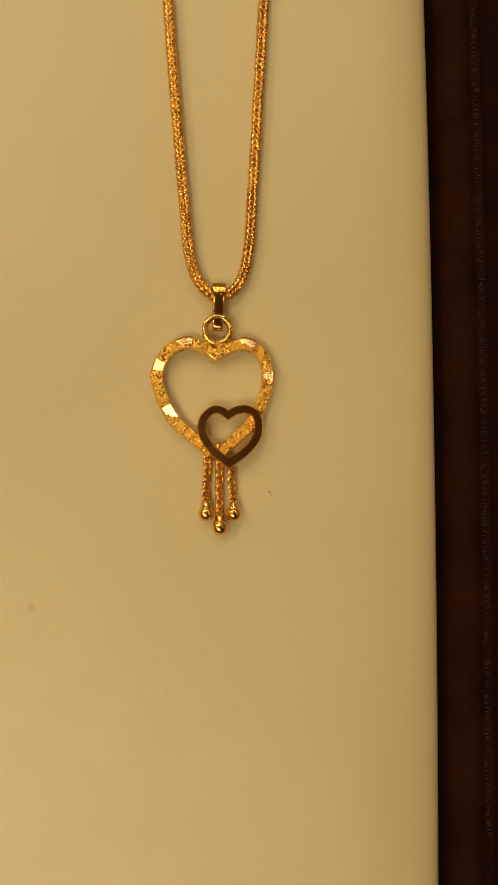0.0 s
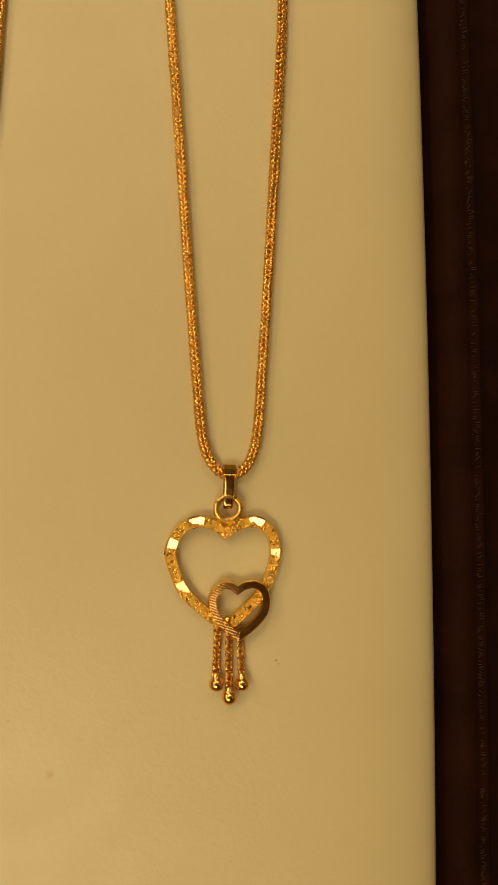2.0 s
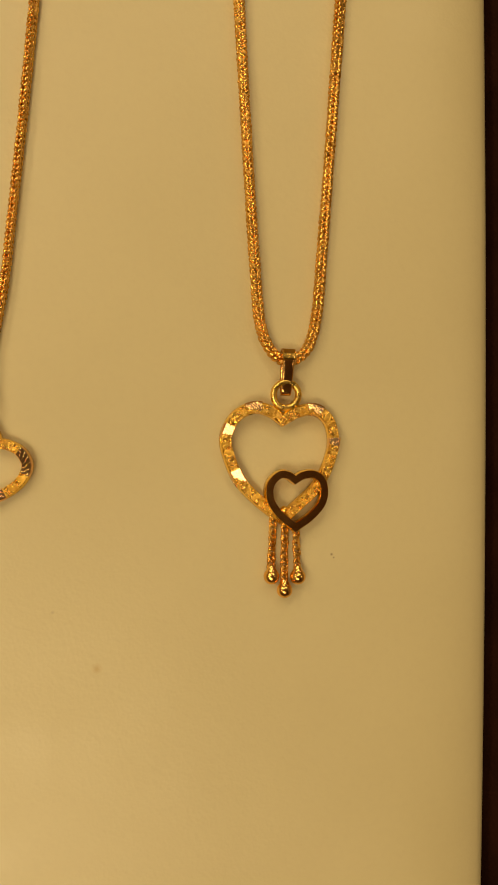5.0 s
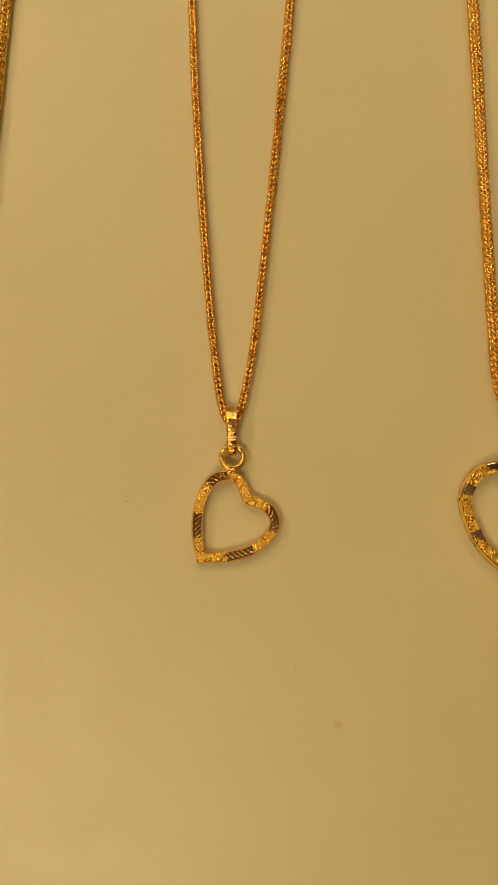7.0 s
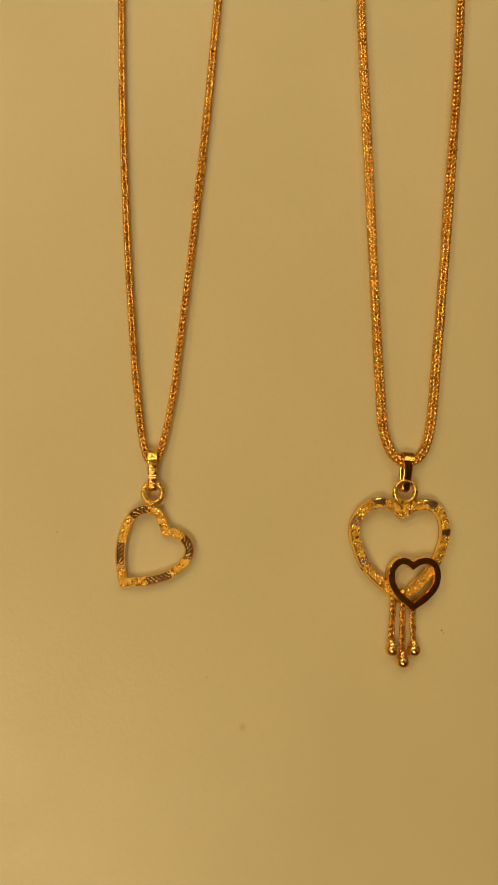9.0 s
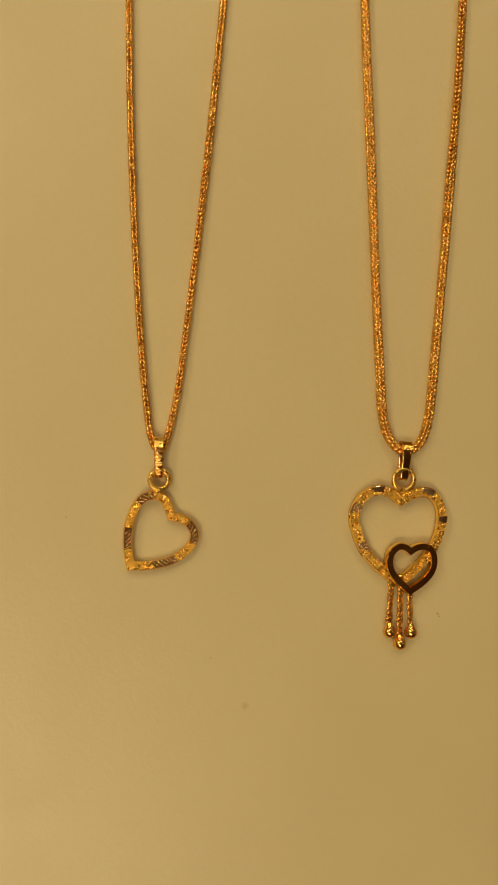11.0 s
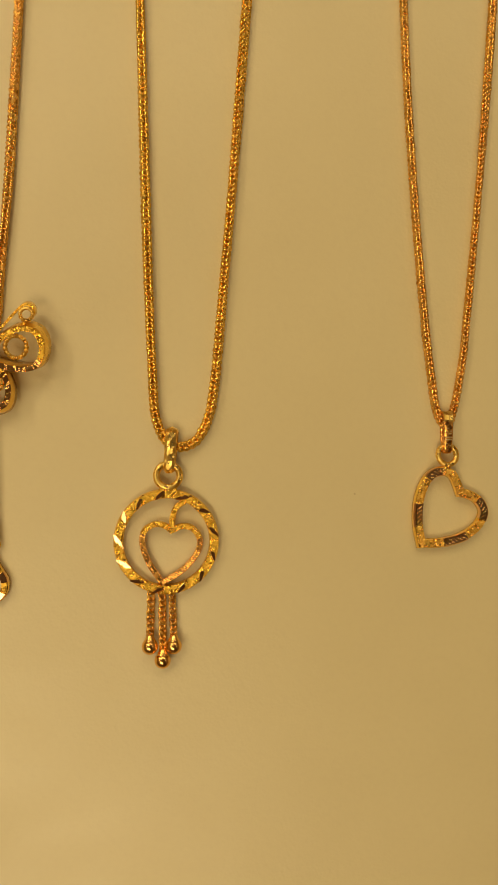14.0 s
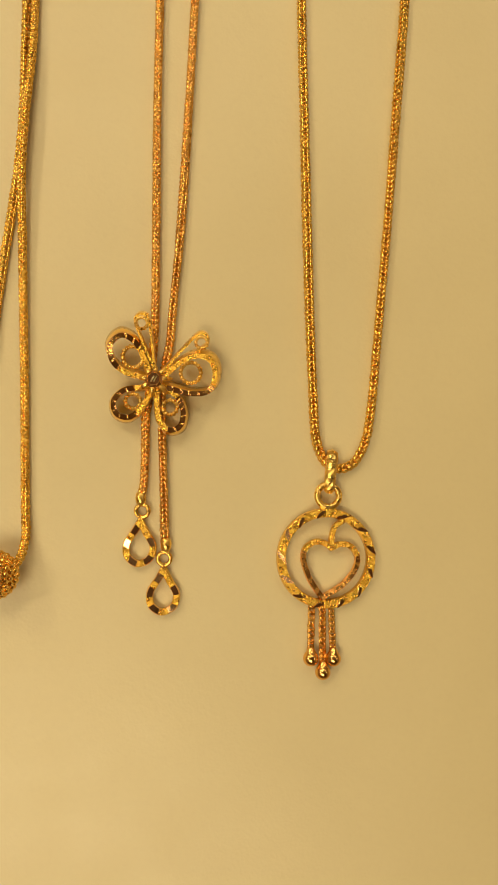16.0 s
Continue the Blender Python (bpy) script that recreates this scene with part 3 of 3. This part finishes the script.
# ---------------------------------------------------------------- necklace with a heart inside a circle and a tassel
c = thing("necklace", -108.0, -6.1, 0, "gold chain necklace with a heart inside a circle and ball tassels", "necklace", GROUP)
line = strand([(-116.5, 139), (-115.9, 120), (-115.1, 98.8), (-114.1, 74), (-113.1, 49.5), (-112.0, 25.8), (-111.3, 14.2), (-110.7, 6.2), (-109.8, 2.8), (-108.4, 0.6), (-106.7, -0.5),
               (-104.9, -0.5), (-102.9, 0.5), (-101.2, 3.0), (-100.0, 6.5), (-98.9, 14.7), (-98.0, 26.4), (-96.1, 50.6), (-94.4, 75.2), (-92.7, 100.5), (-91.3, 120), (-89.8, 139)], 1.0)
chain("chain", line[::-1], 2.05, 1.75, 1.08, c, lambda s: 0.35 + 1.0 / (1 + math.exp(-(s - 120) / 15)) + 0.15 * math.sin(s * 0.09), metal=YELLOW_CHAIN)
bail(c, (-107.63, -5.22), (-107.09, 2.81), 2.35, -6, False, "faceted gold bail", bulge=0.40, facet=0.13)
part("jump_ring", torus((-107.98, -6.11, 1.6), 2.25, 0.66, (-5, 3, 0), 40, 12), SATIN, c)
part("solder_joint", join(ball((-109.0, -8.75, 1.5), 0.75, 10, 6), ball((-106.95, -8.75, 1.5), 0.75, 10, 6), ball((-108.0, -9.1, 1.5), 0.8, 10, 6)), YELLOW_FROST, c, smooth=False)
ang = np.linspace(0, 2 * math.pi, 300, endpoint=False)
circle = np.stack([-108.12 + 9.12 * np.cos(ang), -18.69 + 9.15 * np.sin(ang)], 1)
ringf = part("circle_frame", band(circle, 2.0, 1.35, 0.4, True, grain=0.055, lift=lean(circle, -28.5)), YELLOW_FROST, c, "frosted gold circle with bright cuts", smooth=False, side=GOLD)
for k in range(13):
    at = radians(97 + k * 360 / 13)
    seg = [(-108.12 + r * math.cos(at + d), -18.69 + r * math.sin(at + d)) for r, d in ((8.25, 0.15), (8.7, 0.07), (9.05, 0.0), (9.45, -0.065), (9.95, -0.14))]
    seg = spline(seg, 0.08)
    wide = np.sin(np.linspace(0.16, math.pi - 0.16, len(seg))) ** 0.8
    if math.cos(at) < -0.6:
        tilt, broad = (0.07, 0.13), 1.12
    else:
        tilt, broad = (-0.05, -0.12), 0.92
    tilt = np.array(tilt) + RNG.uniform(-0.03, 0.03, 2)
    high = lean(seg, -28.5) + RNG.uniform(-0.03, 0.03) * np.linspace(-1, 1, len(seg))
    part("diamond_cut", band(seg, broad, 0.2, 1.60, cols=5, narrow=wide, lift=high, slant=tilt), CUT, ringf, "leaf-shaped bright cut", smooth=False)
left = spline([(-107.20, -16.60), (-108.41, -15.72), (-110.23, -15.39), (-112.24, -16.55), (-112.78, -18.54), (-111.59, -22.49), (-108.84, -26.61)], 0.1)
right = spline([(-108.84, -26.61), (-104.52, -23.79), (-102.02, -20.40), (-101.84, -18.12), (-103.27, -16.16), (-105.18, -15.78), (-107.20, -16.60)], 0.1)
heart = np.vstack([left[:-1], right[:-1]])
k0, k1 = int(share(heart, -112.3, -17.3) * len(heart)), int(share(heart, -101.5, -18.0) * len(heart))
upper = np.roll(heart, -k1, 0)[: len(heart) - k1 + k0 + 1]
inner = part("inner_heart", band(upper, 1.28, 1.15, 0.45, grain=0.045, lift=lean(upper, -28.5)), YELLOW_FROST, c, "gold heart with a stem inside the circle", smooth=False, side=GOLD)
part("milled_edge", band(heart[k0:k1 + 1], 1.22, 1.15, 0.45, groove=(0.03, 0.45, 0.6), cols=7, lift=lean(heart[k0:k1 + 1], -28.5)), DEEP, inner, "milled lower sides of the heart", smooth=False)
stem = spline([(-107.15, -16.00), (-107.01, -14.02), (-106.32, -12.23), (-104.72, -11.03)], 0.2)
part("stem", band(stem, 1.2, 1.15, 0.45, grain=0.04, lift=lean(stem, -28.5)), YELLOW_FROST, inner, smooth=False)
for top, bottom in (((-110.94, -27.92), (-111.02, -38.42)), ((-108.82, -28.10), (-108.58, -41.06)), ((-107.01, -27.88), (-106.53, -38.42))):
    tassel(c, top, bottom, 1.05, 1.55, GOLD_CHAIN)

# ---------------------------------------------------------------- slider necklace with a butterfly and two drops
d = thing("necklace", -143.6, 16.0, 0, "gold slider chain necklace with a butterfly and two teardrop ends", "necklace", GROUP)
chain("chain", strand([(-145.5, -7.2), (-145.1, -4.8), (-145.0, 1.9), (-145.1, 8.7), (-144.6, 13.3), (-143.9, 24.8), (-144.2, 48.2), (-144.7, 72.1), (-144.9, 96.5), (-145.0, 118), (-145.1, 139)], 0.95),
      1.9, 1.6, 1.02, d, lambda s: 0.25 * math.sin(s * 0.07))
chain("chain", strand([(-140.4, -16.8), (-140.6, -14.8), (-140.9, -9.2), (-141.7, 5.4), (-142.0, 14.5), (-140.6, 24.9), (-140.4, 29.6), (-139.2, 48.4), (-138.3, 72.5), (-137.6, 97.1), (-137.1, 118), (-136.7, 139)], 0.95),
      1.9, 1.6, 1.02, d, lambda s: 0.9 + 0.9 * math.sin(s * 0.045))
centre = (-143.44, 15.96)
ang8 = np.linspace(0, 2 * math.pi, 8, endpoint=False)
stud_v = np.vstack([np.stack([centre[0] + r * np.cos(ang8 + o), centre[1] + r * np.sin(ang8 + o), np.full(8, z)], 1) for r, z, o in ((1.5, 0.9, 0), (1.9, 4.4, 0), (1.75, 5.0, 0.2), (1.2, 5.45, 0.39))])
stud_f = [(i * 8 + k, i * 8 + (k + 1) % 8, (i + 1) * 8 + (k + 1) % 8, (i + 1) * 8 + k) for i in range(3) for k in range(8)] + [tuple(range(24, 32)), tuple(range(8))[::-1]]
fly = part("butterfly_stud", (stud_v, stud_f), CUT, d, "faceted bright middle of the butterfly", smooth=False)
part("table_cut", join(*[moved(slab(-0.12, 0.12, -0.62, 0.62, 5.5, 5.58), pose(centre[0] + o, centre[1], 0, 0, 0, -28)) for o in (-0.25, 0.3)]), PALE, fly, "two pale cuts on the stud")
for turn, far, thick in ((8, 3.6, 0.62), (48, 4.2, 0.55), (84, 3.0, 0.5), (128, 3.6, 0.55), (172, 3.4, 0.6), (214, 3.8, 0.62), (262, 3.6, 0.6), (318, 3.9, 0.6)):
    way = np.array((math.cos(radians(turn)), math.sin(radians(turn))))
    rows = [(*(np.array(centre) + way * q), zz) for q, zz in ((1.0, 4.2), (1.8, 4.35), (2.4, 4.1), (far * 0.85, 3.6), (far, 3.1))]
    part("claw", tube(rows, np.array((1.0, 1.15, 1.1, 0.8, 0.35)) * thick * 0.8, 8), SATIN, fly)


def wing(points, ring_at, ring_r, tilt_axis, bright):
    """A petal of gold ribbon with milled upper edge and a beaded ring in it, rising away from the middle."""
    mid = np.array((-143.44, 15.96))
    loop = spline(mid + (np.array(points) - mid) * 1.05, 0.12)
    rise = np.hypot(*(loop - mid).T) * tilt_axis[0] + (loop[:, 1] - mid[1]) * tilt_axis[1]
    back = mid - loop
    back = back / (np.linalg.norm(back, axis=1, keepdims=True) + 0.5) * tilt_axis[2] + np.array((0.0, -tilt_axis[3]))
    ob = part("wing", band(loop, 1.4, 2.5, 0.9, groove=(0.10, 1.7, 0.5), cols=4, lift=rise, tip=back, grain=0.04), YELLOW_FROST, d, "gold ribbon wing with cut edge", smooth=False, side=SATIN)
    i0, i1 = int(bright[0] * len(loop)), int(bright[1] * len(loop))
    part("cut_edge", band(loop[i0:i1], 1.44, 2.54, 0.9, groove=(-0.14, 1.75, 0.6), cols=4, lift=rise[i0:i1], tip=back[i0:i1], grain=0.012), MILL, ob, "dark bright-cut facets on the wing edge", smooth=False, side=GOLD)
    if ring_r:
        n = int(ring_r * 2 * math.pi / 0.72)
        beads = []
        for k in range(n):
            x, y = ring_at[0] + ring_r * math.cos(6.2832 * k / n), ring_at[1] + ring_r * math.sin(6.2832 * k / n)
            z = 3.1 + math.hypot(x - mid[0], y - mid[1]) * tilt_axis[0] + (y - mid[1]) * tilt_axis[1]
            beads.append(ball((x, y, z), 0.47, 8, 5))
        z = 3.0 + math.hypot(ring_at[0] - mid[0], ring_at[1] - mid[1]) * tilt_axis[0] + (ring_at[1] - mid[1]) * tilt_axis[1]
        part("beaded_ring", join(torus((*ring_at, z), ring_r, 0.3, (math.degrees(tilt_axis[1]), 0, 0), 28, 6), *beads), SATIN, ob, "small beaded gold ring")
    return ob


wing([(-144.07, 17.05), (-146.31, 17.72), (-149.36, 18.37), (-151.63, 20.34), (-152.10, 23.25), (-150.01, 25.29), (-147.46, 24.33), (-145.68, 21.35), (-143.98, 17.26)], (-147.68, 20.31), 2.0, (0.10, 0.16, 0.30, 0.42), (0.28, 0.74))
wing([(-142.65, 16.58), (-140.46, 18.62), (-137.87, 20.78), (-134.86, 21.84), (-132.41, 20.97), (-131.44, 18.18), (-132.49, 15.14), (-135.72, 14.48), (-139.79, 15.42), (-142.53, 15.98)], (-136.29, 17.59), 2.0, (0.10, 0.16, 0.30, 0.42), (0.60, 0.93))
wing([(-144.14, 15.14), (-146.45, 14.60), (-149.48, 13.95), (-151.26, 11.81), (-150.60, 9.30), (-148.35, 8.54), (-146.16, 10.08), (-144.40, 13.13), (-143.82, 14.75)], (-147.51, 11.67), 1.45, (0.10, 0.05, 0.22, 0.10), (0.16, 0.72))
wing([(-142.81, 14.76), (-142.85, 11.75), (-142.28, 8.34), (-140.41, 6.36), (-138.20, 7.01), (-137.45, 9.83), (-138.52, 12.83), (-140.58, 14.40), (-142.42, 15.17)], (-140.20, 10.69), 1.45, (0.10, 0.05, 0.22, 0.10), (0.40, 0.80))
for start, middle in (((-143.3, 18.4), (-146.1, 28.0)), ((-142.0, 18.2), (-134.3, 24.7))):
    c0, s0 = np.array(middle), np.array(start)
    a0 = math.atan2(*(s0 - c0)[::-1])
    p = [s0] + [c0 + 1.35 * np.array((math.cos(a0 + radians(q)), math.sin(a0 + radians(q)))) for q in (75, 125, 180, 235, 285)] + [s0]
    p = spline(p, 0.15)
    rise = (p[:, 1] - 15.9) * 0.17
    feeler = part("feeler", band(p, 0.6, 1.7, 2.0, lift=rise, cols=4, tip=np.array((0.0, -0.45)), grain=0.03), YELLOW_FROST, d, "looped gold feeler of the butterfly", side=SATIN)
    at = (c0[0], c0[1] - 1.2, 3.7 + (middle[1] - 15.9) * 0.17)
    part("feeler_ring", join(torus(at, 1.15, 0.28, (10, 0, 0), 20, 6), *[ball((at[0] + 1.15 * math.cos(q), at[1] + 1.15 * math.sin(q), at[2]), 0.4, 8, 5) for q in np.arange(12) * math.pi / 6]), SATIN, feeler, "tiny beaded ring")
for cap, ring, drop in (((-145.54, -7.69), (-145.20, -9.90), (-145.51, -12.01)), ((-140.30, -16.75), (-140.60, -19.22), (-140.61, -21.38))):
    part("end_cap", tube([(cap[0], cap[1] + 1.5, 1.0), (cap[0], cap[1] + 1.2, 1.0), (cap[0], cap[1] + 0.4, 1.0), (cap[0], cap[1] - 0.5, 1.0), (cap[0], cap[1] - 1.0, 1.0), (cap[0], cap[1] - 1.3, 1.0)], [0.7, 1.0, 1.12, 1.0, 0.7, 0.35], 14), SATIN, d, "rounded gold end cap")
    part("drop_ring", torus((*ring, 0.95), 1.28, 0.42, (6, -5, 0), 26, 8), GOLD, d)
    x, y = drop
    x, y = x, y + 0.1
    loop = spline([(x, y), (x - 1.05, y - 2.0), (x - 2.5, y - 4.5), (x - 2.35, y - 6.9), (x - 0.2, y - 8.4), (x + 2.15, y - 7.2), (x + 2.65, y - 4.8), (x + 1.1, y - 2.1)], 0.2)
    loop = np.vstack([loop, spline([(x + 1.1, y - 2.1), (x, y)], 0.2)[1:-1]])
    ob = part("teardrop", band(loop, 1.5, 1.25, 0.4, True, grain=0.03, groove=(0.22, 2.3, 0.8)), YELLOW_FROST, d, "gold teardrop outline with bright cuts", smooth=False, side=GOLD)
    cut_pieces(ob, loop, [span_at(loop, x - 0.9, y - 1.8, 1.6), span_at(loop, x - 2.4, y - 4.6, 1.7), span_at(loop, x - 1.1, y - 7.6, 2.2), span_at(loop, x + 1.7, y - 7.3, 1.8), span_at(loop, x + 2.2, y - 3.9, 1.6)], 1.5, 1.3, 0.4, depth=0, wild=0.22)

# ---------------------------------------------------------------- necklace with a beaded ball
e = thing("necklace", -172.5, -22.4, 0, "gold chain necklace threaded through a large beaded ball", "necklace", GROUP)
chain("chain", strand([(-172.8, 139), (-172.5, 118), (-172.2, 94.5), (-172.0, 82.3), (-171.8, 70.4), (-172.4, 58.5), (-173.6, 46.7), (-174.7, 36.2), (-176.2, 20), (-177.2, 2), (-177.6, -10), (-177.6, -16.5), (-176.8, -20.6), (-175.0, -22.4)],
                      [0.9, 0.9, 0.9, 1.0, 1.2, 1.0, 0.9, 0.9, 0.9, 0.9, 1.0, 2.0, 3.6, 4.4])[::-1], 1.8, 1.55, 1.0, e, lambda s: 0.6, metal=YELLOW_CHAIN)
chain("chain", strand([(-170.3, 139), (-170.3, 118), (-170.4, 94.6), (-170.4, 82.5), (-171.0, 70.4), (-171.3, 58.5), (-170.6, 41), (-169.1, 12.5), (-168.0, -9.8), (-167.6, -15.2), (-167.9, -18.5), (-168.7, -20.7), (-170.2, -22.4)],
                      [0.9, 0.9, 1.0, 1.7, 2.45, 2.3, 1.4, 0.9, 0.9, 1.3, 2.6, 3.8, 4.4])[::-1], 1.8, 1.55, 1.0, e, lambda s: 0.1, metal=YELLOW_CHAIN)
beads = [ball((-172.50, -22.40, 4.7), 4.3, 32, 20)]
for i in range(1, 12):
    lat = math.pi * i / 12
    n = max(1, int(2 * math.pi * 4.35 * math.sin(lat) / 1.15))
    for k in range(n):
        lon = 2 * math.pi * (k + 0.5 * (i % 2)) / n
        o = np.array((math.cos(lat), math.sin(lat) * math.cos(lon), math.sin(lat) * math.sin(lon)))
        beads.append(ball(np.array((-172.50, -22.40, 4.7)) + 4.35 * o, 0.53, 8, 6))
part("beaded_ball", join(*beads), GOLD, e, "large gold ball covered in small beads")
